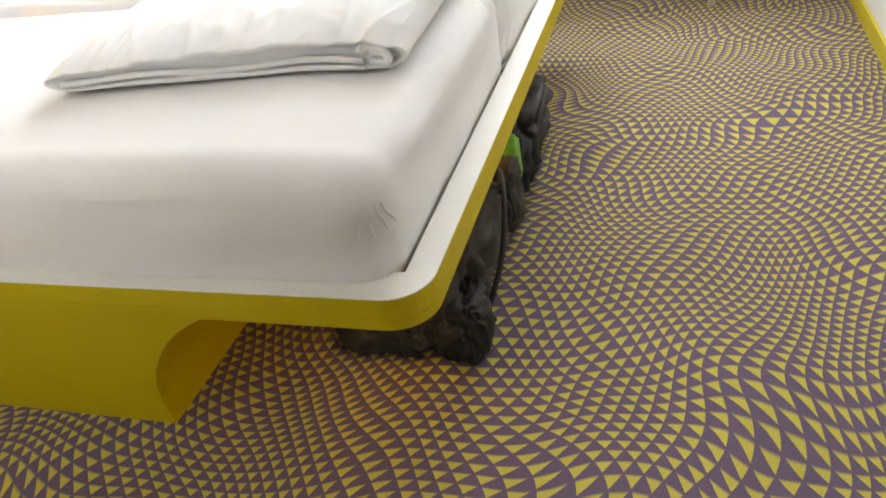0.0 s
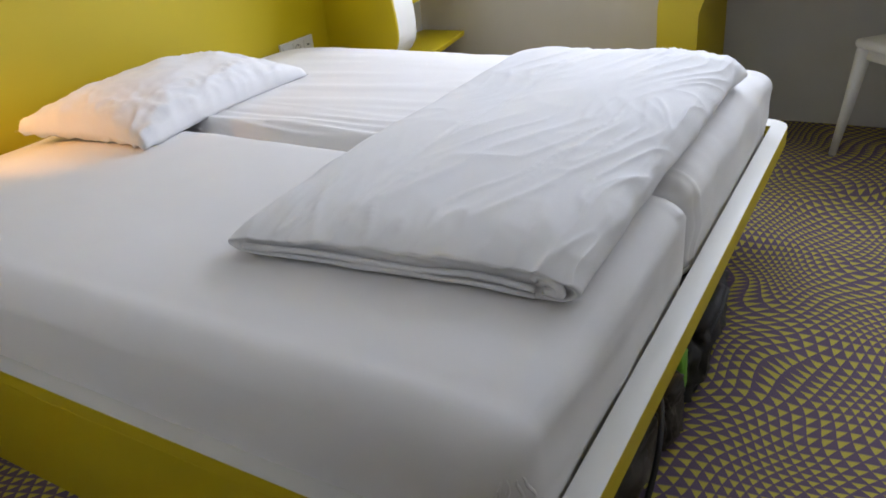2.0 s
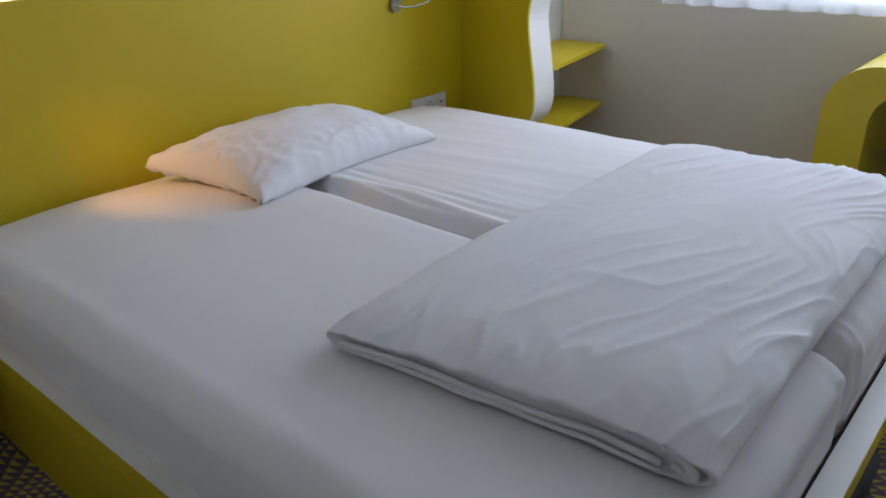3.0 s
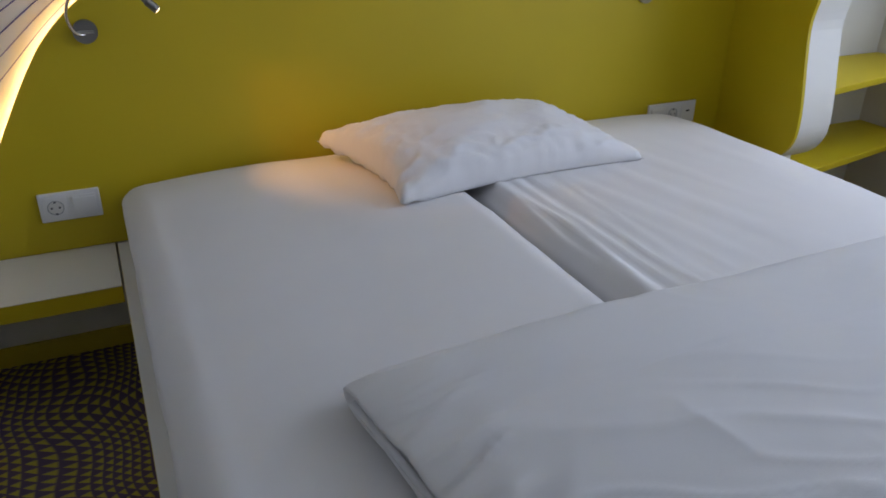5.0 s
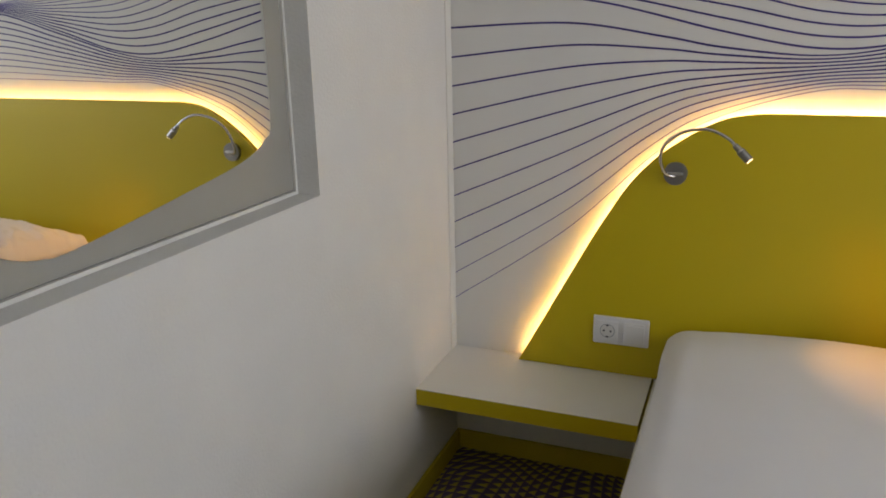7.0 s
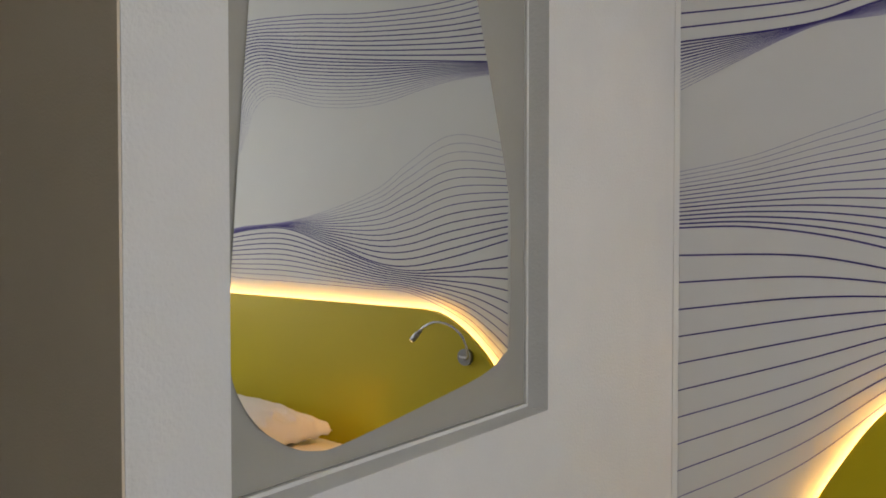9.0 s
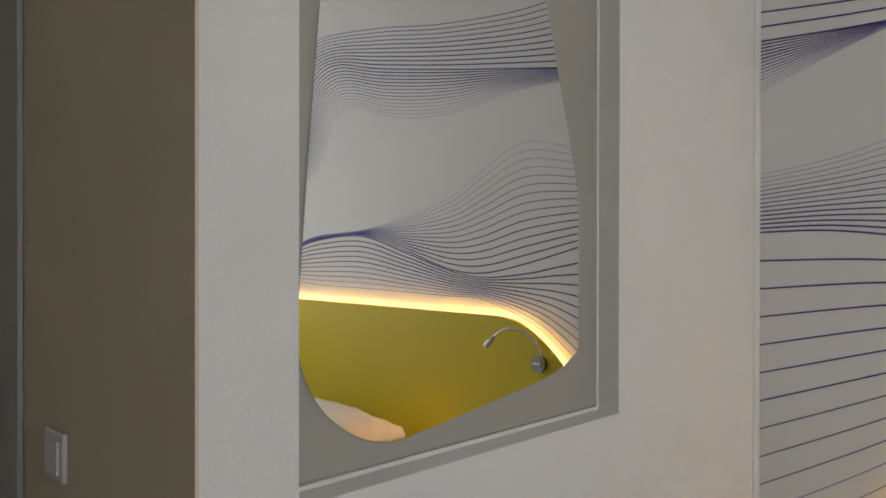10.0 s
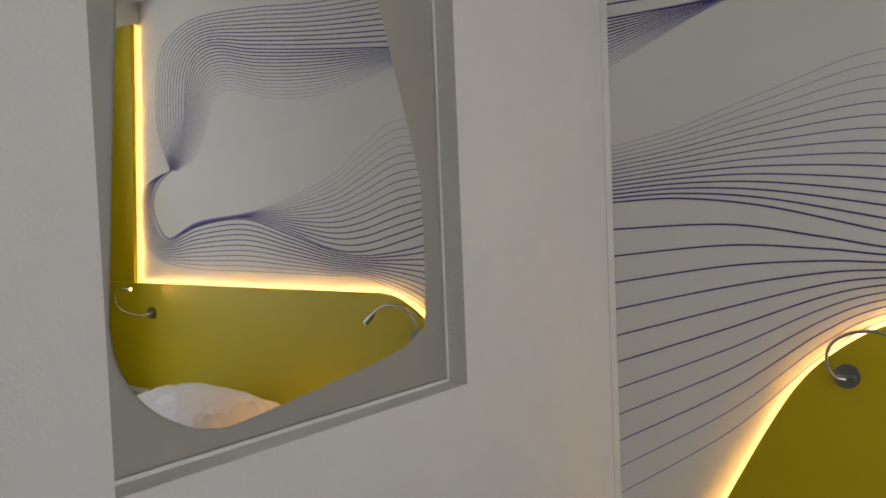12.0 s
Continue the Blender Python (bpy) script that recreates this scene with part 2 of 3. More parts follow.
structure("floor", boxed(-2.3, EAST + 0.1, SOUTH - 0.1, 0.1, -0.1, 0), M_CARPET, "yellow and violet carpet with warped triangle pattern")
structure("ceiling", boxed(-2.3, EAST + 0.1, SOUTH - 0.1, 0.1, CEIL, CEIL + 0.1), M_CEIL, "plain white painted ceiling")
wall_n = structure("wall_north", boxed(-0.14, EAST + 0.1, 0, 0.12, 0, CEIL), M_PAPER, "pale wall printed with flowing violet lines")
structure("wall_south", boxed(-2.3, EAST + 0.1, SOUTH - 0.1, SOUTH, 0, CEIL), M_WALL, "plain white wall")
structure("wall_hall_end", boxed(-2.3, -2.2, SOUTH, HALL + 0.12, 0, CEIL), M_HALL, "dim wall at the end of the hall")

# window wall with its opening
WY0, WY1, WZ0, WZ1 = -2.55, -0.55, 0.9, 2.3
wall_e = structure("wall_east", boxed(EAST, EAST + 0.18, SOUTH, WY0, 0, CEIL), M_BEIGE, "beige wall with a curtained window")
for a in ((WY1, 0, 0, CEIL), (WY0, WY1, 0, WZ0), (WY0, WY1, WZ1, CEIL)):
    part("wall_section", boxed(EAST, EAST + 0.18, a[0], a[1], a[2], a[3]), M_BEIGE, wall_e)
win = structure("window_1", boxed(EAST + 0.13, EAST + 0.17, WY0, WY0 + 0.05, WZ0, WZ1), M_PLASTIC, "white framed window behind a sheer curtain")
for a in ((WY1 - 0.05, WY1, WZ0, WZ1), (WY0 + 0.05, WY1 - 0.05, WZ0, WZ0 + 0.05), (WY0 + 0.05, WY1 - 0.05, WZ1 - 0.05, WZ1), (-1.58, -1.52, WZ0 + 0.05, WZ1 - 0.05)):
    part("window_frame", boxed(EAST + 0.13, EAST + 0.17, *a), M_PLASTIC, win)
part("window_sill", boxed(EAST - 0.02, EAST + 0.13, WY0, WY1, WZ0 - 0.02, WZ0 + 0.005, bevel=0.004), M_WHITE, win)

# mirror wall with its shallow recess, and the dim hall beside it
RY0, RY1, RZ0, RZ1, RD = -1.557, -0.742, 0.985, 2.2, 0.056
wall_w = structure("wall_west", boxed(-0.14, 0, RY1, 0, 0, CEIL, bevel=0), M_WALL, "white textured wall with a recessed mirror")
for a in ((HALL + 0.004, RY0, 0, CEIL), (RY0, RY1, 0, RZ0), (RY0, RY1, RZ1, CEIL)):
    part("wall_section", boxed(-0.14, 0, *a), M_WALL, wall_w)
part("recess_back", boxed(-0.14, -RD - 0.004, RY0, RY1, RZ0, RZ1), M_REVEAL, wall_w)
structure("wall_hall", boxed(-0.66, -0.14, HALL, HALL + 0.12, 0, CEIL), M_HALL, "dim tan wall of the entrance hall")
structure("wall_hall_end_face", boxed(-0.14, -0.0005, HALL, HALL + 0.0035, 0, CEIL), M_HALL, "dim tan wall of the entrance hall")
structure("wall_hall_far", boxed(-2.2, -1.52, HALL, HALL + 0.12, 0, CEIL), M_HALL, "dim tan wall of the entrance hall")
structure("wall_hall_lintel", boxed(-1.52, -0.66, HALL, HALL + 0.12, 2.08, CEIL), M_HALL, "dim tan wall over the hall door")
door = structure("door_1", boxed(-1.45, -0.73, HALL + 0.02, HALL + 0.06, 0.005, 2.03, bevel=0.003), M_DOOR, "closed grey door in the hall")
part("door_frame", boxed(-0.74, -0.62, HALL - 0.012, HALL - 0.001, 0, 2.1, bevel=0.003), M_DOOR, door)
part("door_frame", boxed(-1.56, -1.44, HALL - 0.012, HALL - 0.001, 0, 2.1, bevel=0.003), M_DOOR, door)
part("door_frame", boxed(-1.44, -0.74, HALL - 0.012, HALL - 0.001, 2.03, 2.1, bevel=0.003), M_DOOR, door)
part("hinge", disc(bmesh.new(), (-0.735, HALL - 0.018, 1.02), (0, 0, 1), 0.008, 0.13, 12), M_DARK, door)

# LED light on the wall corner, put in as a thin white strip
structure("corner_lit_band", boxed(0.0004, 0.0025, -0.042, -0.001, TZ + 0.003, CEIL - 0.001), M_WHITE, "white strip put in for the lit band at the wall corner")
for nm, a in (("baseboard_north", (0.012, BX0 + 0.02, -0.012, -0.001)), ("baseboard_north_shelf", (2.9, EAST - 0.012, -0.012, -0.001)),
              ("baseboard_west", (0.001, 0.012, HALL + 0.001, -0.001)), ("baseboard_south", (-2.1, EAST - 0.012, SOUTH + 0.001, SOUTH + 0.012)),
              ("baseboard_east", (EAST - 0.012, EAST - 0.001, SOUTH + 0.001, -0.001))):
    structure(nm, boxed(a[0], a[1], a[2], a[3], 0.0, 0.062, bevel=0.002), M_YTRIM, "yellow painted baseboard")


# ---------------------------------------------------------------- printed lines on the headboard wall
def squeeze(z):
    return 0.35 + KZ * (z - 0.35)


KZ = 0.972
LOW_A = [(0, .512), (.33, .755), (.56, .985), (.70, 1.085), (.93, 1.16), (1.11, 1.165), (1.35, 1.17), (1.65, 1.175), (2.0, 1.18), (2.3, 1.215), (2.47, 1.32), (2.51, 1.46), (2.41, 1.61), (2.2, 1.668)]
LOW_B = [(0, 1.326), (.33, 1.333), (.57, 1.295), (.717, 1.266), (.93, 1.245), (1.11, 1.268), (1.35, 1.335), (1.65, 1.41), (2.0, 1.385), (2.24, 1.315), (2.35, 1.38), (2.39, 1.5), (2.33, 1.61), (2.2, 1.672)]
MID_A = [(0, 1.408), (.2, 1.411), (.43, 1.380), (.717, 1.304), (.93, 1.262), (1.11, 1.275), (1.35, 1.345), (1.645, 1.415), (1.99, 1.39), (2.237, 1.325), (2.33, 1.39), (2.375, 1.5), (2.315, 1.605), (2.19, 1.67)]
MID_B = [(0, 1.575), (.2, 1.61), (.43, 1.68), (.717, 1.75), (.93, 1.66), (1.08, 1.57), (1.34, 1.49), (1.61, 1.44), (1.99, 1.412), (2.2, 1.37), (2.28, 1.42), (2.31, 1.5), (2.28, 1.59), (2.15, 1.665)]
UP_A = [(2.2, 1.668), (2.26, 1.80), (2.29, 1.92), (2.28, 2.1), (2.2, 2.28), (1.95, 2.36), (1.54, 2.33), (1.15, 2.27), (.76, 2.24), (.5, 2.26), (.33, 2.29), (0, 2.38)]
UP_M = [(2.19, 1.67), (2.12, 1.80), (2.06, 1.92), (2.03, 2.1), (1.95, 2.19), (1.80, 2.213), (1.54, 2.153), (1.15, 2.085), (.76, 2.025), (.5, 1.985), (.33, 1.955), (0, 1.96)]
UP_B = [(2.15, 1.66), (1.99, 1.72), (1.90, 1.83), (1.84, 1.95), (1.74, 2.0), (1.62, 1.98), (1.4, 1.92), (1.1, 1.90), (.77, 1.945), (.5, 1.95), (.33, 1.94), (0, 1.817)]


def printed_lines(a, b, count, w0, w1, first, last, keep=99, stop=999):
    """Thin ribbons between two guide lines, narrowing from w0 to w1."""
    bm = bmesh.new()
    A, B = spline([(x, squeeze(z), 0) for x, z in a], 10), spline([(x, squeeze(z), 0) for x, z in b], 10)
    for i in range(first, last):
        t = i / (count - 1)
        P = [p.lerp(q, t) for p, q in zip(A, B)]
        w = w0 + (w1 - w0) * t
        gaps = [(p - q).length / (count - 1) for p, q in zip(A, B)]
        prev = None
        y = -0.0008 - 0.00002 * i
        for k, p in enumerate(P):
            if i > keep and k > stop - i:
                break
            d = P[min(k + 1, len(P) - 1)] - P[max(k - 1, 0)]
            n = Vector((-d.y, d.x, 0)).normalized() * min(w, 0.32 * gaps[k] + 0.001) / 2
            pair = [bm.verts.new((max(c.x, 0.001), y, min(c.y, CEIL - 0.002))) for c in (p + n, p - n)]
            if prev:
                bm.faces.new((prev[0], prev[1], pair[1], pair[0]))
            prev = pair
    return bm


for guides, tones in (((LOW_A, LOW_B, 11, 0.003, 0.005), ((0, 2, M_PRINT_PALE), (2, 5, M_PRINT_MID), (5, 11, M_PRINT))),
                      ((UP_A, UP_M, 11, 0.0036, 0.005), ((0, 4, M_PRINT_MID), (4, 11, M_PRINT))),
                      ((UP_M, UP_B, 15, 0.005, 0.0014), ((1, 6, M_PRINT), (6, 10, M_PRINT_MID), (10, 15, M_PRINT_PALE)))):
    for first, last, tone in tones:
        part("printed_lines", printed_lines(*guides, first, last), tone, wall_n, "violet printed lines")
for first, last, tone in ((0, 6, M_PRINT), (6, 11, M_PRINT_MID), (11, 15, M_PRINT_PALE)):
    part("printed_lines", printed_lines(MID_A, MID_B, 15, 0.005, 0.0014, first, last, 2, 92), tone, wall_n, "violet printed lines")

# ---------------------------------------------------------------- headboard panel, LED tape and fin
FX = 2.76           # face of the yellow fin
edge = spline([(0.215, TZ + 0.003, 0), (0.33, 0.572, 0), (0.443, 0.785, 0), (0.53, 0.92, 0), (0.628, 1.01, 0), (0.73, 1.068, 0), (0.82, TOP, 0)], 6)
outline = [(p.x, p.y) for p in edge] + [(FX - 0.0005, TOP), (FX - 0.0005, TZ + 0.003)]
head = thing("headboard", "yellow headboard panel with warm LED glow behind its edge", "headboard", (1.5, HB, TZ))
part("panel", prism(outline, "y", HB, HB + 0.018), M_YELLOW, head)
bm = bmesh.new()
inner = [Vector((p.x + 0.013, 0, p.y - 0.009)) for p in edge[1:]] + [Vector((2.51, 0, TOP - 0.009))]
prev = None
for k, p in enumerate(inner):
    d = inner[min(k + 1, len(inner) - 1)] - inner[max(k - 1, 0)]
    n = Vector((-d.z, 0, d.x)).normalized() * 0.004
    pair = [bm.verts.new((q.x, HB + 0.0205, q.z)) for q in (p + n, p - n)]
    if prev:
        bm.faces.new((prev[0], prev[1], pair[1], pair[0]))
    prev = pair
part("glow_strip", bm, M_LED, head, "glowing warm LED tape")
part("batten", boxed(0.75, 2.6, HB + 0.019, -0.002, 0.42, 0.46), M_WHITE, head)

fin_front = spline([(-0.26, 0.385, 0), (-0.38, 0.42, 0), (-0.46, 0.49, 0), (-0.475, 0.60, 0), (-0.435, 0.86, 0), (-0.45, 1.0, 0), (-0.40, 1.25, 0), (-0.34, 1.6, 0), (-0.3, 2.0, 0), (-0.3, 2.36, 0)], 6)
fin_out = [(p.x, p.y) for p in fin_front] + [(-0.029, 2.36), (-0.029, 0.385)]
fin = thing("bed_side_fin", "tall curved yellow side panel with white edge beside the bed", "side panel", (2.85, -0.25, 0.385))


def splay(bm):
    """Leans the fin inwards towards its front."""
    for v in bm.verts:
        v.co.x += 0.16 * (v.co.y + 0.029)
    return bm


part("inner_face", splay(prism(fin_out, "x", FX, FX + 0.012)), M_YELLOW, fin)
part("core", splay(prism(fin_out, "x", FX + 0.0125, FX + 0.15)), M_WHITE, fin, "white rounded edge")
part("plinth", boxed(FX + 0.03, FX + 0.14, -0.3, -0.003, 0, 0.384), M_WHITE, fin)
part("top_block", splay(boxed(FX, FX + 0.15, -0.2, -0.05, 2.361, CEIL - 0.002)), M_WHITE, fin)
part("upper_panel", prism([(2.51, TOP + 0.002), (2.405, 2.36), (FX - 0.0005, 2.36), (FX - 0.0005, TOP + 0.002)], "y", HB, HB + 0.018), M_YELLOW, fin, "upright yellow panel")
part("upper_block", boxed(2.40, FX - 0.0005, -0.12, -0.003, 2.361, CEIL - 0.002), M_WHITE, fin)
part("glow_strip", prism([(2.517, TOP + 0.005), (2.413, 2.35), (2.421, 2.35), (2.525, TOP + 0.005)], "y", HB + 0.0195, HB + 0.0215), M_LED, fin, "glowing warm LED tape")
part("rear_strip", boxed(2.63, FX + 0.15, -0.022, -0.002, TOP + 0.01, CEIL - 0.002), M_WHITE, fin)


# ---------------------------------------------------------------- mirror
mir = thing("wall_mirror", "irregular rounded mirror on a grey panel in the wall recess", "mirror", (-RD, -1.15, RZ0))
part("backing_panel", boxed(-RD - 0.003, -RD + 0.0, RY0 + 0.012, RY1 - 0.008, RZ0 + 0.01, RZ1 - 0.01, bevel=0.001), M_GREY, mir)
part("edge_strip", boxed(-RD - 0.003, -RD + 0.006, RY1 - 0.0075, RY1 - 0.001, RZ0 + 0.001, RZ1 - 0.001), M_WHITE, mir, "pale edge strip")
part("edge_strip", boxed(-RD - 0.003, -RD + 0.006, RY0 + 0.001, RY1 - 0.008, RZ0 + 0.001, RZ0 + 0.008), M_WHITE, mir, "pale edge strip")
glass = spline([(-1.44, 2.08, 0), (-1.485, 1.684, 0), (-1.52, 1.275, 0), (-1.523, 1.2, 0), (-1.508, 1.142, 0), (-1.471, 1.088, 0), (-1.416, 1.048, 0), (-1.366, 1.03, 0), (-1.30, 1.027, 0), (-1.08, 1.055, 0),
                (-0.915, 1.08, 0), (-0.84, 1.11, 0), (-0.815, 1.15, 0), (-0.812, 1.394, 0), (-0.827, 1.479, 0), (-0.894, 1.70, 0), (-1.0, 2.02, 0), (-1.08, 2.12, 0), (-1.38, 2.13, 0)], 5, closed=True)
part("mirror_glass", prism([(p.x, p.y) for p in glass], "x", -RD + 0.001, -RD + 0.004), M_MIRROR, mir, "silvered mirror glass")

# ---------------------------------------------------------------- bed
bed = thing("bed", "low bed tray with white top and yellow base", "bed", ((BX0 + BX1) / 2, -1.0, 0))
R = 0.07
rim_out = arc(BX0 + R, BY + R, R, 180, 270, 8) + arc(BX1 - R, BY + R, R, 270, 360, 8) + [(BX1, -0.002 + HB), (BX0, -0.002 + HB)]
part("tray_base", prism(rim_out, "z", TZ - 0.058, TZ - 0.0375), M_YELLOW, bed, "yellow tray underside")


def rim(z0, z1, inset):
    """The rim of the tray: outside with round corners, inside square."""
    bm = bmesh.new()
    q = 0.07
    o = [(BX0 + inset, -0.002 + HB)] + arc(BX0 + R, BY + R, R - inset, 180, 270, 8) + arc(BX1 - R, BY + R, R - inset, 270, 360, 8) + [(BX1 - inset, -0.002 + HB)]
    i = [(BX0 + q, -0.002 + HB)] + [(BX0 + q, BY + q - 0.02)] * 9 + [(BX1 - q, BY + q - 0.02)] * 9 + [(BX1 - q, -0.002 + HB)]
    ring = []
    for z in (z0, z1):
        ring.append(([bm.verts.new((x, y, z)) for x, y in o], [bm.verts.new((x, y, z)) for x, y in i]))
    n = len(o)
    (o0, i0), (o1, i1) = ring
    for k in range(n - 1):
        for f in ((o0[k], o0[k + 1], o1[k + 1], o1[k]), (i0[k], i1[k], i1[k + 1], i0[k + 1]), (o1[k], o1[k + 1], i1[k + 1], i1[k]), (o0[k], i0[k], i0[k + 1], o0[k + 1])):
            bm.faces.new(f)
    for k in (0, n - 1):
        bm.faces.new((o0[k], i0[k], i1[k], o1[k]))
    bmesh.ops.remove_doubles(bm, verts=bm.verts[:], dist=1e-5)
    bmesh.ops.dissolve_degenerate(bm, dist=1e-5, edges=bm.edges[:])
    return bm


part("edge_band", rim(TZ - 0.037, TZ - 0.002, 0.0), M_YELLOW, bed, "yellow edge band")
part("rim", rim(TZ - 0.0015, TZ, 0.001), M_WHITE, bed, "white laminate rim")
part("slat_deck", boxed(BX0 + 0.071, BX1 - 0.071, BY + 0.052, HB - 0.003, TZ - 0.037, TZ - 0.034), M_SLAT, bed, "dark deck under the mattresses")
bz = TZ - 0.059
foot = spline([(-1.478, 0.0, 0), (-1.472, 0.06, 0), (-1.484, 0.125, 0), (-1.528, 0.195, 0), (-1.585, 0.245, 0), (-1.67, bz, 0)], 6)
part("base", prism([(p.x, p.y) for p in foot] + [(-0.36, bz), (-0.36, 0)], "x", BX0 + 0.022, BX1 - 0.022), M_YELLOW, bed, "yellow base with a scooped end")
# unseen glowing strip, added to imitate warm light bounced onto the carpet
part("glow_strip", boxed(BX0 + 0.12, 1.4, -1.85, -1.842, bz - 0.0004, bz + 0.0005), M_TRAY_GLOW, bed, "unseen warm glowing strip added under the tray")
part("base_rear", boxed(BX0 + 0.022, BX1 - 0.022, -0.36, -0.02, 0, bz), M_YELLOW, bed)

night = thing("bedside_shelf", "white topped yellow edged bedside shelf fixed between wall and bed", "shelf", (0.3, -0.16, TZ - 0.05))
part("board", boxed(0.002, BX0 - 0.006, -0.315, -0.003, TZ - 0.048, TZ - 0.001), M_YELLOW, night, "yellow edge")
part("top", boxed(0.002, BX0 - 0.006, -0.316, -0.003, TZ - 0.0008, TZ + 0.0012), M_WHITE, night, "white laminate top")


MZ0, MZ1 = TZ - 0.0335, 0.562


def mattress_top(x, y):
    """Height of the sheet: crowned, falling away at the rounded outer edges."""
    z = MZ1
    for d in (x - (BX0 + 0.05), (BX1 - 0.05) - x, y - (BY + 0.06), -0.05 - y):
        if d < 0.26:
            z -= 0.022 * (1 - max(d, 0) / 0.26) ** 2
        if d < 0.05:
            z -= 0.05 * (1 - math.sqrt(max(0.0, 1 - (1 - max(d, 0) / 0.05) ** 2)))
    return z


def mattress(name, x0, x1, y0, y1, seed, label, soft_side, creases):
    """A mattress in a fitted sheet: round upper edges, soft bulges, gathers at the corner."""
    bm = bmesh.new()
    z0, z1 = MZ0, MZ1
    box(bm, x0, x1, y0, y1, z0, z1)
    bmesh.ops.subdivide_edges(bm, edges=bm.edges[:], cuts=100 if creases else 62, use_grid_fill=True)
    c = Vector(((x0 + x1) / 2, (y0 + y1) / 2, (z0 + z1) / 2))
    h = Vector(((x1 - x0) / 2, (y1 - y0) / 2, (z1 - z0) / 2))
    r = 0.068
    for v in bm.verts:
        p = v.co - c
        rl = soft_side if p.x < 0 else r
        rr = r if creases else 0.085
        side = rl if p.x < -h.x + rl else rr if p.x > h.x - rr else r
        q = Vector((max(-h.x + rl, min(h.x - rr, p.x)), max(-h.y + r, min(h.y - r, p.y)), min(h.z - side, p.z)))
        d = p - q
        if d.length > 1e-6:
            p = q + d.normalized() * min(d.length, side)
        v.co = p + c
        if v.co.z > z1 - 0.12:
            v.co.z -= (MZ1 - mattress_top(max(v.co.x, BX0 + 0.12), max(v.co.y, BY + 0.13))) * ((v.co.z - z1 + 0.12) / 0.12) ** 2
        low = max(0.0, min(1.0, (v.co.z - z0) / 0.05))
        s = noise.noise(v.co * 2.6 + Vector((seed, 0, 0))) * 0.005 + noise.noise(v.co * Vector((4, 13, 5)) + Vector((seed, 5, 0))) * 0.0018
        if creases:
            band = max(0.0, 1 - (v.co.x - x0) / 0.22)
            s += band * 0.022 * noise.noise(Vector((v.co.x * 34, v.co.y * 2.2, seed)))
            ridge = max(0.0, 1 - 3.2 * abs(noise.noise(Vector((v.co.x * 17, v.co.y * 1.3 + v.co.x * 2, seed + 7)))))
            s += 0.005 * ridge ** 2 * max(0.0, 1 - (v.co.x - x0) / 0.34)
            s += 0.005 * max(0, noise.noise(Vector((v.co.x * 13 + v.co.y * 2, v.co.y * 1.6, seed + 3))))
        v.co.z += s * low
        v.co.y += low * 0.007 * noise.noise(v.co * Vector((7, 3, 15)))
        v.co.x += low * 0.006 * noise.noise(v.co * Vector((3, 6, 13)) + Vector((0, seed, 0)))
        # the sides belly outwards a little above the tray
        belly = math.sin(math.pi * max(0.0, min(1.0, (v.co.z - z0) / (z1 - z0))))
        v.co.y -= 0.010 * belly * max(0.0, min(1.0, (-h.y + 0.06 - p.y) / 0.06))
        if not creases:
            v.co.x -= 0.012 * belly * max(0.0, min(1.0, (-h.x + 0.08 - p.x) / 0.08))
    ob = thing(name, label, "mattress", (c.x, c.y, z0))
    hem = [(x0 + 0.01, y1 - 0.02, z0 + 0.008)] + [(a, b, z0 + 0.008) for a, b in arc(x0 + 0.055, y0 + 0.055, 0.05, 180, 270, 5) + arc(x1 - 0.055, y0 + 0.055, 0.05, 270, 360, 5)] + [(x1 - 0.01, y1 - 0.02, z0 + 0.008)]
    part("elastic_hem", tube(bmesh.new(), hem, 0.006, 6), M_SHEET, ob, smooth=True)
    part("sheet", bm, M_SHEET, ob, smooth=True)
    if not creases:
        g = bmesh.new()
        rnd = random.Random(4)
        for k in range(4):
            a = radians(212 + 7 * k + rnd.uniform(-3, 3))
            hub = Vector((x0 + 0.05, y0 + 0.05, z1 - 0.075))
            pts = []
            for j in range(6):
                rad = 0.0665 + 0.003 * math.sin(j * 1.3 + k)
                aa = a + radians((k - 1) * 2.0 * j + rnd.uniform(-1.5, 1.5))
                pts.append(hub + Vector((rad * math.cos(aa), rad * math.sin(aa), -0.010 * j + rnd.uniform(-0.004, 0.004))))
            tube(g, spline(pts, 3), [0.0005 + 0.0024 * math.sin(math.pi * min(1, (q + 1) / 17)) for q in range(16)], 6)
        part("gathered_seam", g, M_SHEET, ob, smooth=True)
    return ob


mattress("mattress", BX0 + 0.042, 1.495, BY + 0.062, HB - 0.004, 3, "mattress in a smooth white fitted sheet on the bed tray", 0.07, False)
mattress("mattress", 1.50, BX1 - 0.062, BY + 0.062, HB - 0.004, 11, "mattress in a creased white fitted sheet on the bed tray", 0.062, True)


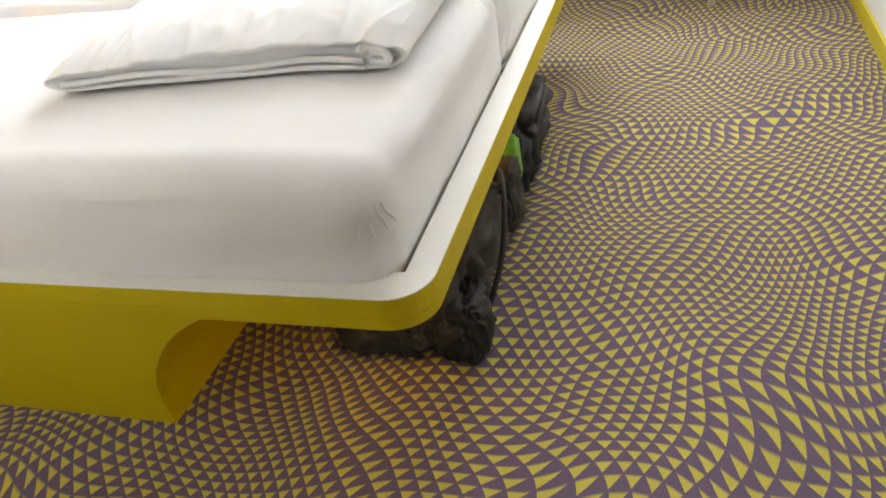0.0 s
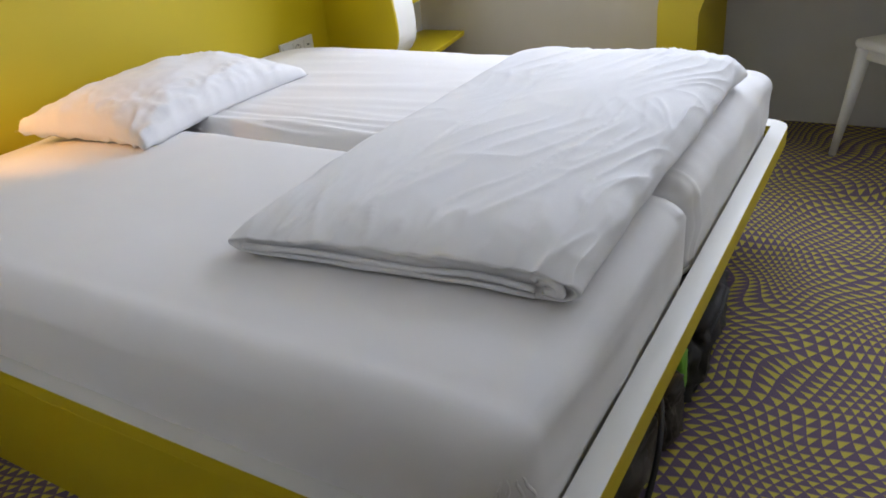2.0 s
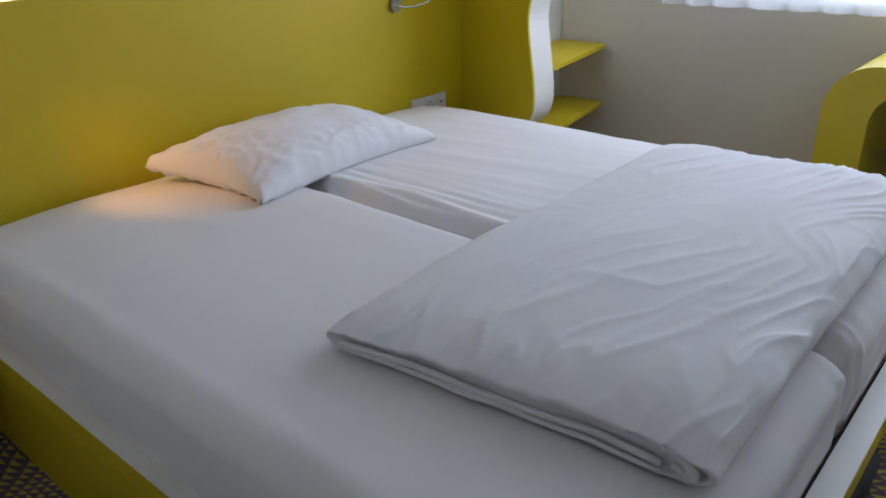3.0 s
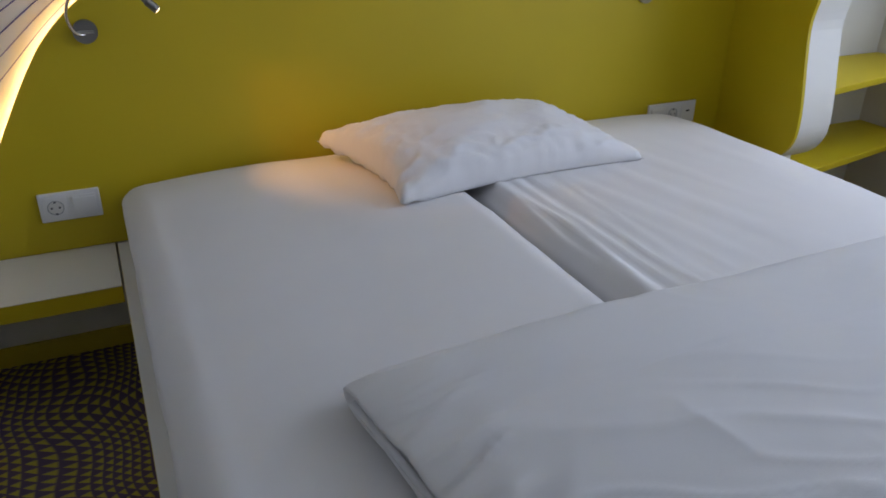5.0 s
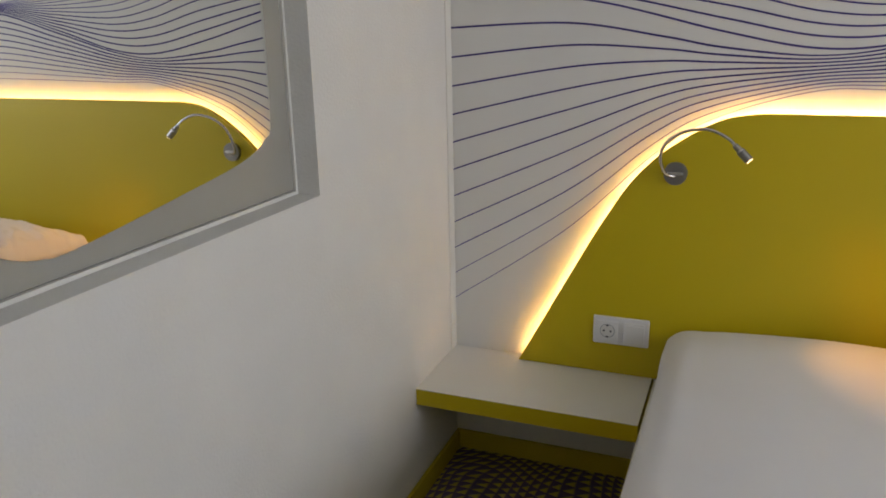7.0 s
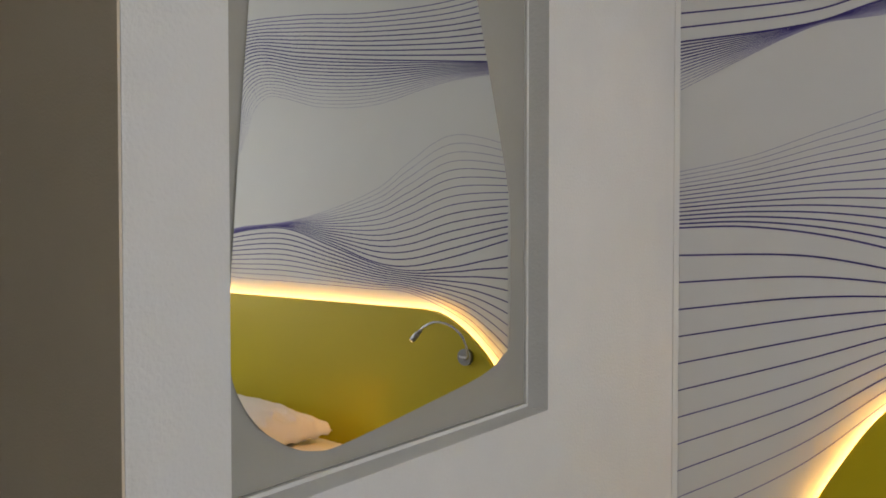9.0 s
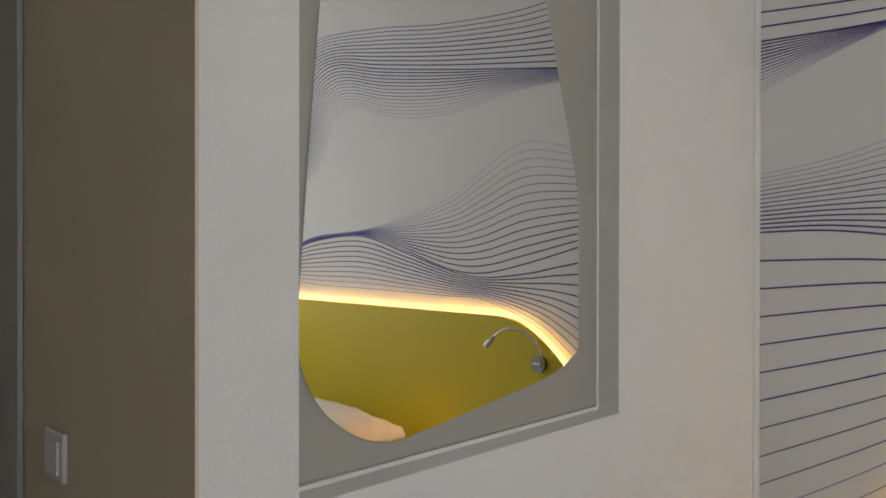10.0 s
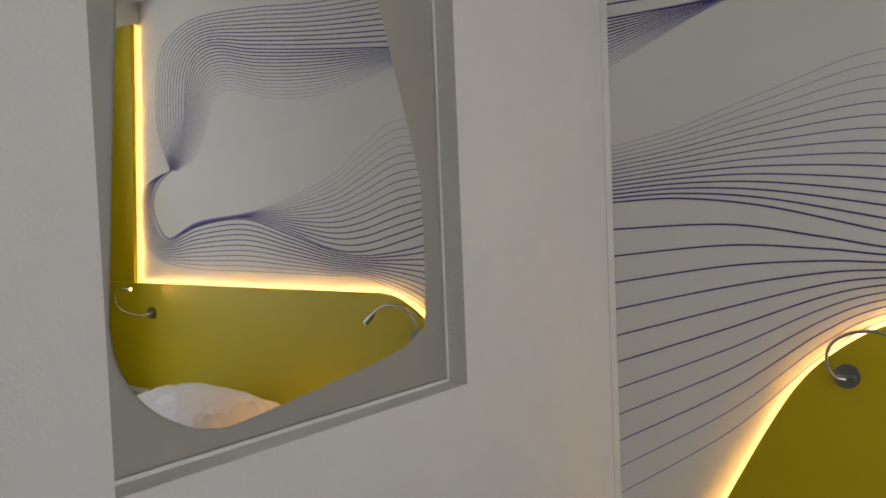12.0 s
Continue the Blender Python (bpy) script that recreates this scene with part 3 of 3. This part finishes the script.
def duvet():
    """A white duvet folded flat over both mattresses: rolled front edge, creased cover, folded layers at its end."""
    bm = bmesh.new()
    x0, x1, nx = 0.905, 2.23, 230
    yb, yf = -1.265, -1.95
    under = [(yb - 0.005, 0.02), (yb - 0.05, 0.004), (yb - 0.2, 0.0), (yf + 0.2, 0.0), (yf + 0.05, 0.002)]
    front = [(yf + 0.012, 0.018), (yf, 0.045), (yf + 0.014, 0.074), (yf + 0.055, 0.09)]
    over = [(yf + 0.2, 0.092), (yf + 0.36, 0.086), (yb - 0.14, 0.08), (yb - 0.04, 0.07), (yb + 0.002, 0.046)]
    sec = spline([(a, b, 0) for a, b in under + front + over], 24, closed=True)
    n = len(sec)
    rings = []
    for i in range(nx + 1):
        u = i / nx
        x = x0 + (x1 - x0) * u
        e0, e1 = u * (x1 - x0), (1 - u) * (x1 - x0)
        fat = 1.12 * (0.48 + 0.52 * (1 - math.exp(-e0 / 0.13))) * (0.68 + 0.32 * (1 - math.exp(-e1 / 0.05)))
        ring = []
        for p in sec:
            y, hgt = p.x, p.y * fat
            v = (y - yb) / (yf - yb)
            a = noise.noise(Vector((x * 2.0 - y * 1.2, y * 5 + x * 1.5, 0.3)))
            # creases that run lengthways, short and sharp, thickest towards the front
            warp = noise.noise(Vector((x * 1.9, y * 2.2, 8.0))) + 0.4 * noise.noise(Vector((x * 5, y * 5, 3.0)))
            ph = y * 9 + x * 2.1 + 0.9 * warp
            r1 = 1 - abs(noise.noise(Vector((x * 1.5, ph, 2.7)))) * 2.4
            r2 = 1 - abs(noise.noise(Vector((x * 3.2 + 4, ph * 2.1, 6.1)))) * 2.6
            r3 = 1 - abs(noise.noise(Vector((x * 6.0 - y * 3, y * 9 + 2 * warp, 9.4)))) * 2.2
            mask = max(0.0, min(1.0, 0.15 + 1.5 * noise.noise(Vector((x * 2.3 + 3, y * 3.4, 1.4))) + 0.8 * (v - 0.45)))
            ends = max(0.0, 1 - min(e0, e1) / 0.2)
            cre = 0.0055 * max(0, r1) ** 3 * mask + 0.0048 * max(0, r2) ** 3 * min(1, mask + 0.5 * ends) + 0.0035 * max(0, r3) ** 2 * min(1, 0.25 + ends + max(0, v - 0.6))
            # one pressed fold line across the cover
            cre -= 0.003 * math.exp(-((y + 1.47 + 0.05 * (x - 1.2) + 0.006 * warp) / 0.006) ** 2)
            top = max(0.0, min(1.0, (p.y - 0.022) / 0.05))
            z = hgt + top * (0.010 * a + cre - 0.004)
            yy = y + 0.01 * noise.noise(Vector((x * 4, 3.1, hgt * 20))) + 0.004 * noise.noise(Vector((x * 13, hgt * 30, 1.0)))
            xx = x + (0.07 * v - 0.01) * (1 - u) + 0.008 * noise.noise(Vector((y * 8, hgt * 25, 7 * u)))
            base = mattress_top(xx, max(yy, BY + 0.125))
            ring.append(bm.verts.new((xx, yy, base + max(0.0, z) + 0.008)))
        rings.append(ring)
    for a, b in zip(rings, rings[1:]):
        for k in range(n):
            bm.faces.new((a[k], a[(k + 1) % n], b[(k + 1) % n], b[k]))
    for ring, s in ((rings[0], 1), (rings[-1], -1)):
        c = sum((v.co for v in ring), Vector()) / n
        last = ring
        for inset, depth in ((0.005, -0.006), (0.012, -0.002), (0.015, 0.006)):
            cur = []
            for v in ring:
                m = Vector(((v.co.y - c.y) / 0.3, (v.co.z - c.z) / 0.04)).normalized()
                cur.append(bm.verts.new(v.co + Vector((s * depth, -inset * m.x, -inset * 0.8 * m.y))))
            for k in range(n):
                bm.faces.new((last[k], last[(k + 1) % n], cur[(k + 1) % n], cur[k]))
            last = cur
        bm.faces.new(last)
    ob = thing("duvet", "white cotton duvet folded flat across the mattresses", "duvet", (1.5, -1.65, MZ1))
    part("cover", bm, M_DUVET, ob, smooth=True)
    inner = bmesh.new()
    # folded inner layers that show at the end
    for off, rad in ((0.014, 0.005), (0.029, 0.006)):
        line = []
        for k in range(12):
            y = yf + 0.075 + (yb - yf - 0.11) * k / 11
            v = (y - yb) / (yf - yb)
            line.append((x0 + 0.07 * v - 0.010 + 0.006 * noise.noise(Vector((y * 9, off * 90, 0))), y, mattress_top(x0, max(y, BY + 0.125)) + off * (0.85 + 0.1 * math.sin(k))))
        tube(inner, spline(line, 3), rad, 8)
    # small rolled corner at the front
    cz = mattress_top(x0, BY + 0.13) + 0.048
    roll = [(x0 + 0.058 + 0.006 * math.sin(t), yf + 0.055 + 0.026 * math.cos(t * 0.63), cz - 0.012 + 0.014 * math.sin(t * 0.63 + 0.3)) for t in range(9)]
    tube(inner, spline(roll, 3), 0.008, 8)
    part("inner_fold", inner, M_DUVET, ob, smooth=True)
    return ob


duvet()


def pillow():
    """A plump pillow with pointed corners, tipped against the headboard."""
    bm = bmesh.new()
    n = 64
    corner = {(-1, -1): (1.245, -0.605), (1, -1): (2.02, -0.545), (1, 1): (1.94, -0.105), (-1, 1): (1.165, -0.165)}
    grid = {}
    for side in (1, -1):
        for i in range(n + 1):
            for j in range(n + 1):
                u, v = 2 * i / n - 1, 2 * j / n - 1
                edge = abs(i - n / 2) == n / 2 or abs(j - n / 2) == n / 2
                if edge and side < 0:
                    grid[side, i, j] = grid[1, i, j]
                    continue
                puff = ((1 - u * u) * (1 - v * v)) ** 0.36
                pull = 1 - 0.09 * (1 - u * u) * abs(v) ** 3 - 0.09 * (1 - v * v) * abs(u) ** 3
                uu, vv = u * (1 - 0.055 * (1 - v * v)) * pull, v * (1 - 0.10 * (1 - u * u)) * pull
                x = sum(c[0] * (1 + a * uu) * (1 + b * vv) / 4 for (a, b), c in corner.items())
                y = sum(c[1] * (1 + a * uu) * (1 + b * vv) / 4 for (a, b), c in corner.items())
                w = noise.noise(Vector((u * 2.6, v * 2.6, 4.0 * side)))
                near = max(0, 1 - 1.7 * min(1 - abs(u), 1 - abs(v)))
                cr = max(0, 1 - 3 * abs(noise.noise(Vector((u * 5 + v * 2, v * 4 - u * 2, 9.1))))) + 0.8 * noise.noise(Vector((u * 11, v * 9, 2.2)))
                h = (0.111 if side > 0 else 0.05) * puff * (1 + 0.12 * w) + (0 if edge else 0.009 * cr * (near + 0.12))
                grid[side, i, j] = bm.verts.new((x, y, MZ1 + 0.006 + 0.034 * (v + 1) / 2 + 0.012 * (1 - u) / 2 + side * h))
    for side in (1, -1):
        for i in range(n):
            for j in range(n):
                q = [grid[side, i, j], grid[side, i + 1, j], grid[side, i + 1, j + 1], grid[side, i, j + 1]]
                bm.faces.new(q)
    for v in bm.verts:
        v.co.z = max(v.co.z, MZ1 + 0.002)
        v.co.y = min(v.co.y, HB - 0.004)
    ob = thing("pillow", "plump white pillow with pointed corners against the headboard", "pillow", (1.54, -0.37, MZ1))
    part("case", bm, M_DUVET, ob, smooth=True)


pillow()


# ---------------------------------------------------------------- reading lamps and sockets
def reading_lamp(x, z, arm, label):
    ob = thing("reading_lamp", label, "wall lamp", (x, HB, z), "reading lamps")
    bm = disc(bmesh.new(), (x, HB - 0.008, z), (0, 1, 0), 0.029, 0.014, 32)
    part("wall_rose", bm, M_STEEL, ob, smooth=False)
    part("rocker_switch", boxed(x - 0.02, x + 0.02, HB - 0.02, HB - 0.0155, z - 0.004, z + 0.006, bevel=0.002), M_CHROME, ob)
    pts = spline(arm, 10)
    neck = part("gooseneck", tube(bmesh.new(), pts, 0.0042, 10), M_CHROME, ob, smooth=True)
    d = (pts[-1] - pts[-2]).normalized()
    head = part("head", tube(bmesh.new(), [pts[-1] - d * 0.004, pts[-1], pts[-1] + d * 0.012, pts[-1] + d * 0.016, pts[-1] + d * 0.046], [0.006, 0.0075, 0.0075, 0.0105, 0.0105], 18), M_STEEL, ob)
    part("lens", disc(bmesh.new(), pts[-1] + d * 0.0475, d, 0.0075, 0.002, 20), M_LENS, head, "glowing lens")


reading_lamp(0.627, 0.933, [(0.627, HB - 0.01, 0.925), (0.604, HB - 0.028, 0.935), (0.592, HB - 0.05, 0.975), (0.604, HB - 0.065, 1.018), (0.645, HB - 0.075, 1.048), (0.70, HB - 0.082, 1.056), (0.745, HB - 0.086, 1.038), (0.765, HB - 0.088, 1.02)],
             "chrome gooseneck reading lamp, lit, on the headboard")
reading_lamp(2.35, 0.94, [(2.35, HB - 0.01, 0.94), (2.385, HB - 0.03, 0.93), (2.44, HB - 0.06, 0.935), (2.49, HB - 0.09, 0.965), (2.505, HB - 0.105, 1.01), (2.485, HB - 0.108, 1.05), (2.445, HB - 0.106, 1.068), (2.412, HB - 0.104, 1.068)],
             "chrome gooseneck reading lamp, curled over and lit, on the headboard")


def socket_plate(x0, x1, z0, z1, gangs, label):
    ob = thing("wall_socket", label, "wall socket", ((x0 + x1) / 2, HB, z0), "wall sockets")
    part("plate", boxed(x0, x1, HB - 0.009, HB - 0.0005, z0, z1, bevel=0.003), M_PLASTIC, ob)
    w = (x1 - x0 - 0.008) / len(gangs)
    cz = (z0 + z1) / 2
    for i, g in enumerate(gangs):
        c = x0 + 0.004 + w * (i + 0.5)
        s = 0.0285
        ins = part("insert", boxed(c - s, c + s, HB - 0.0125, HB - 0.0095, cz - s, cz + s, bevel=0.0012), M_PLASTIC, ob)
        if g == "plug":
            bm = bmesh.new()
            tube(bm, [(c + 0.0195 * math.cos(k * math.pi / 14), HB - 0.0128, cz + 0.0195 * math.sin(k * math.pi / 14)) for k in range(29)], 0.0012, 6)
            part("well", bm, M_DOOR, ins)
            part("cup", disc(bmesh.new(), (c, HB - 0.013, cz), (0, 1, 0), 0.0175, 0.001, 28), M_WALL, ins)
            for sx in (-0.0095, 0.0095):
                part("pin_hole", disc(bmesh.new(), (c + sx, HB - 0.0138, cz), (0, 1, 0), 0.0028, 0.001, 12), M_DARK, ins)
            for sz in (-0.0165, 0.0165):
                part("earth_clip", boxed(c - 0.003, c + 0.003, HB - 0.0165, HB - 0.0135, cz + sz - 0.0015, cz + sz + 0.0015), M_DARK, ins)
        elif g == "rocker":
            part("rocker", boxed(c - s + 0.001, c + s - 0.001, HB - 0.0165, HB - 0.0128, cz - s + 0.001, cz + s - 0.006, bevel=0.001), M_PLASTIC, ins)
        else:
            part("port", boxed(c - 0.008, c + 0.008, HB - 0.0136, HB - 0.0128, cz + 0.002, cz + 0.008), M_DARK, ins)


socket_plate(0.433, 0.585, 0.443, 0.524, ("plug", "rocker"), "white double plate with socket and light switch")
socket_plate(2.425, 2.64, 0.472, 0.553, ("rocker", "plug", "port"), "white triple plate with switch, socket and data port")

# hall light switch
sw = thing("light_switch", "white light switch on the hall wall", "light switch", (-0.45, HALL, 1.0))
part("plate", boxed(-0.49, -0.41, HALL - 0.01, HALL - 0.001, 0.96, 1.04, bevel=0.003), M_PLASTIC, sw)
part("rocker", boxed(-0.478, -0.422, HALL - 0.015, HALL - 0.0105, 0.972, 1.028, bevel=0.002), M_PLASTIC, sw)

# ---------------------------------------------------------------- shelves beyond the fin
for z in (0.33, 0.62):
    sh = thing("corner_shelf", "yellow wall shelf between side panel and window wall", "shelf", (3.29, -0.15, z), "corner shelves")
    part("board", prism([(2.89, -0.40), (EAST - 0.014, -0.27), (EAST - 0.014, -0.014), (2.89, -0.014)], "z", z, z + 0.025, bevel=0.003), M_YELLOW, sh)

# ---------------------------------------------------------------- desk
DX, DY0, DY1, DZ = 3.08, -2.93, -1.455, 0.755
desk = thing("desk", "yellow desk with rounded end panel and grey inside", "desk", (3.3, -2.3, 0))
q = 0.17
outer = [(DY1, 0)] + arc(DY1 - q, DZ - q, q, 0, 90, 10) + [(DY0, DZ)]
innr = [(DY0, DZ - 0.085)] + arc(DY1 - 0.16 - 0.1, DZ - 0.085 - 0.1, 0.1, 90, 0, 8) + [(DY1 - 0.16, 0)]
part("carcass", prism(outer + innr, "x", DX, EAST - 0.03, bevel=0.004), M_YELLOW, desk, "yellow rounded carcass")
part("back_panel", boxed(EAST - 0.029, EAST - 0.014, DY0, DY1 - 0.1, 0.0, 0.66), M_INNER, desk, "grey back panel")


# ---------------------------------------------------------------- chair
def stool(cx, cy, turn):
    ob = thing("stool", "white plastic stool with slim tapering splayed legs by the desk", "stool", (cx, cy, 0))
    ob.rotation_euler.z = radians(turn)

    def sub_mesh(name, bm):
        o = new(name, finish(name, bm, M_CHAIR, True))
        o.parent = ob
        return o
    for x, y in ((-1, -1), (1, -1), (-1, 1), (1, 1)):
        leg = sub_mesh("leg", tube(bmesh.new(), [(x * 0.245, y * 0.245, 0.006), (x * 0.225, y * 0.225, 0.2), (x * 0.205, y * 0.205, 0.43)], [0.014, 0.02, 0.028], 14))
        foot_pad = new("foot_pad", finish("foot_pad", disc(bmesh.new(), (x * 0.245, y * 0.245, 0.003), (0, 0, 1), 0.012, 0.006, 14), M_DOOR, False))
        foot_pad.parent = leg
    bm = bmesh.new()
    box(bm, -0.235, 0.235, -0.235, 0.235, 0.43, 0.465, bevel=0.016, seg=3)
    sub_mesh("seat", bm)
    for y in (-0.205, 0.205):
        bm = bmesh.new()
        box(bm, -0.19, 0.19, y - 0.01, y + 0.01, 0.39, 0.4295, bevel=0.003)
        sub_mesh("apron", bm)
    return ob


stool(3.22, -2.485, 46)

# ---------------------------------------------------------------- curtain
cur = thing("sheer_curtain", "white sheer curtain hanging in soft folds over the window", "curtain", (EAST - 0.07, -1.5, 0.84))
bm = bmesh.new()
rows, cols = 14, 260
grid = []
for j in range(rows + 1):
    z = 0.86 + (2.38 - 0.86) * j / rows
    line = []
    for i in range(cols + 1):
        y = -2.75 + (2.75 - 0.58) * i / cols
        s = math.sin(y * 44 + 2.2 * noise.noise(Vector((y * 3, 0, 0)))) * (0.022 + 0.012 * noise.noise(Vector((y * 5, 4, 0))))
        line.append(bm.verts.new((EAST - 0.075 + s * (1 - 0.35 * j / rows), y, z + 0.006 * noise.noise(Vector((y * 6, 9, 0))))))
    grid.append(line)
for a, b in zip(grid, grid[1:]):
    for i in range(cols):
        bm.faces.new((a[i], a[i + 1], b[i + 1], b[i]))
part("fabric", bm, M_SHEER, cur, smooth=True)
part("rail", boxed(EAST - 0.1, EAST - 0.05, -2.8, -0.38, 2.385, 2.41, bevel=0.004), M_WHITE, cur)


# ---------------------------------------------------------------- bags under the bed
def lump(centre, size, seed, rough=0.26, cuts=5):
    bm = bmesh.new()
    bmesh.ops.create_icosphere(bm, subdivisions=cuts, radius=1)
    for v in bm.verts:
        p = v.co.normalized()
        q = Vector([math.copysign(abs(c) ** 0.62, c) for c in p])
        k = 1 + rough * noise.noise(p * 1.6 + Vector((seed, 0, 0))) + 0.10 * noise.noise(p * 4 + Vector((0, seed, 0))) + 0.05 * noise.noise(p * 10 + Vector((0, seed, 3)))
        w = abs(noise.noise(p * 3.3 + Vector((seed, seed, 0))))
        k -= 0.16 * max(0, 0.12 - w) / 0.12
        v.co = Vector((q.x * size[0], q.y * size[1], q.z * size[2])) * k + Vector(centre)
        v.co.z = max(v.co.z, 0.003)
        v.co.z = min(v.co.z, TZ - 0.062)
    return bm


bag = thing("backpack", "crumpled dark grey backpack pushed under the bed", "backpack", (1.0, -1.85, 0))
part("body", lump((1.06, -1.885, 0.122), (0.20, 0.145, 0.135), 4.2), M_CLOTH, bag, smooth=True)
part("pocket", lump((0.905, -1.985, 0.068), (0.072, 0.062, 0.072), 9.1), M_BLACK, bag, "black side pocket", smooth=True)
part("flap", lump((0.925, -1.835, 0.05), (0.085, 0.10, 0.055), 1.7), M_BLACK, bag, smooth=True)
bm = bmesh.new()
tube(bm, spline([(0.95, -2.03, 0.05), (1.02, -2.05, 0.12), (1.1, -2.05, 0.2), (1.2, -2.02, 0.23), (1.22, -1.98, 0.14)], 8), 0.006, 8)
part("strap", bm, M_BLACK, bag, smooth=True)

shoe_bag = thing("pouch", "dark folded pouch lying under the bed", "pouch", (1.33, -1.96, 0))
part("body", lump((1.33, -1.965, 0.085), (0.07, 0.07, 0.09), 2.3), M_CLOTH, shoe_bag, smooth=True)
sport = thing("sports_bag", "black sports bag with green trim under the bed", "bag", (1.68, -1.9, 0))
part("body", lump((1.68, -1.9, 0.10), (0.24, 0.14, 0.11), 6.6), M_BLACK, sport, smooth=True)
part("trim", lump((1.43, -1.985, 0.13), (0.028, 0.034, 0.07), 3.3, 0.1, 3), M_GREEN, sport, "bright green trim", smooth=True)
bm = bmesh.new()
tube(bm, spline([(1.5, -1.99, 0.06), (1.58, -2.035, 0.15), (1.75, -2.035, 0.17), (1.88, -1.98, 0.06)], 8), 0.007, 8)
part("strap", bm, M_BLACK, sport, smooth=True)
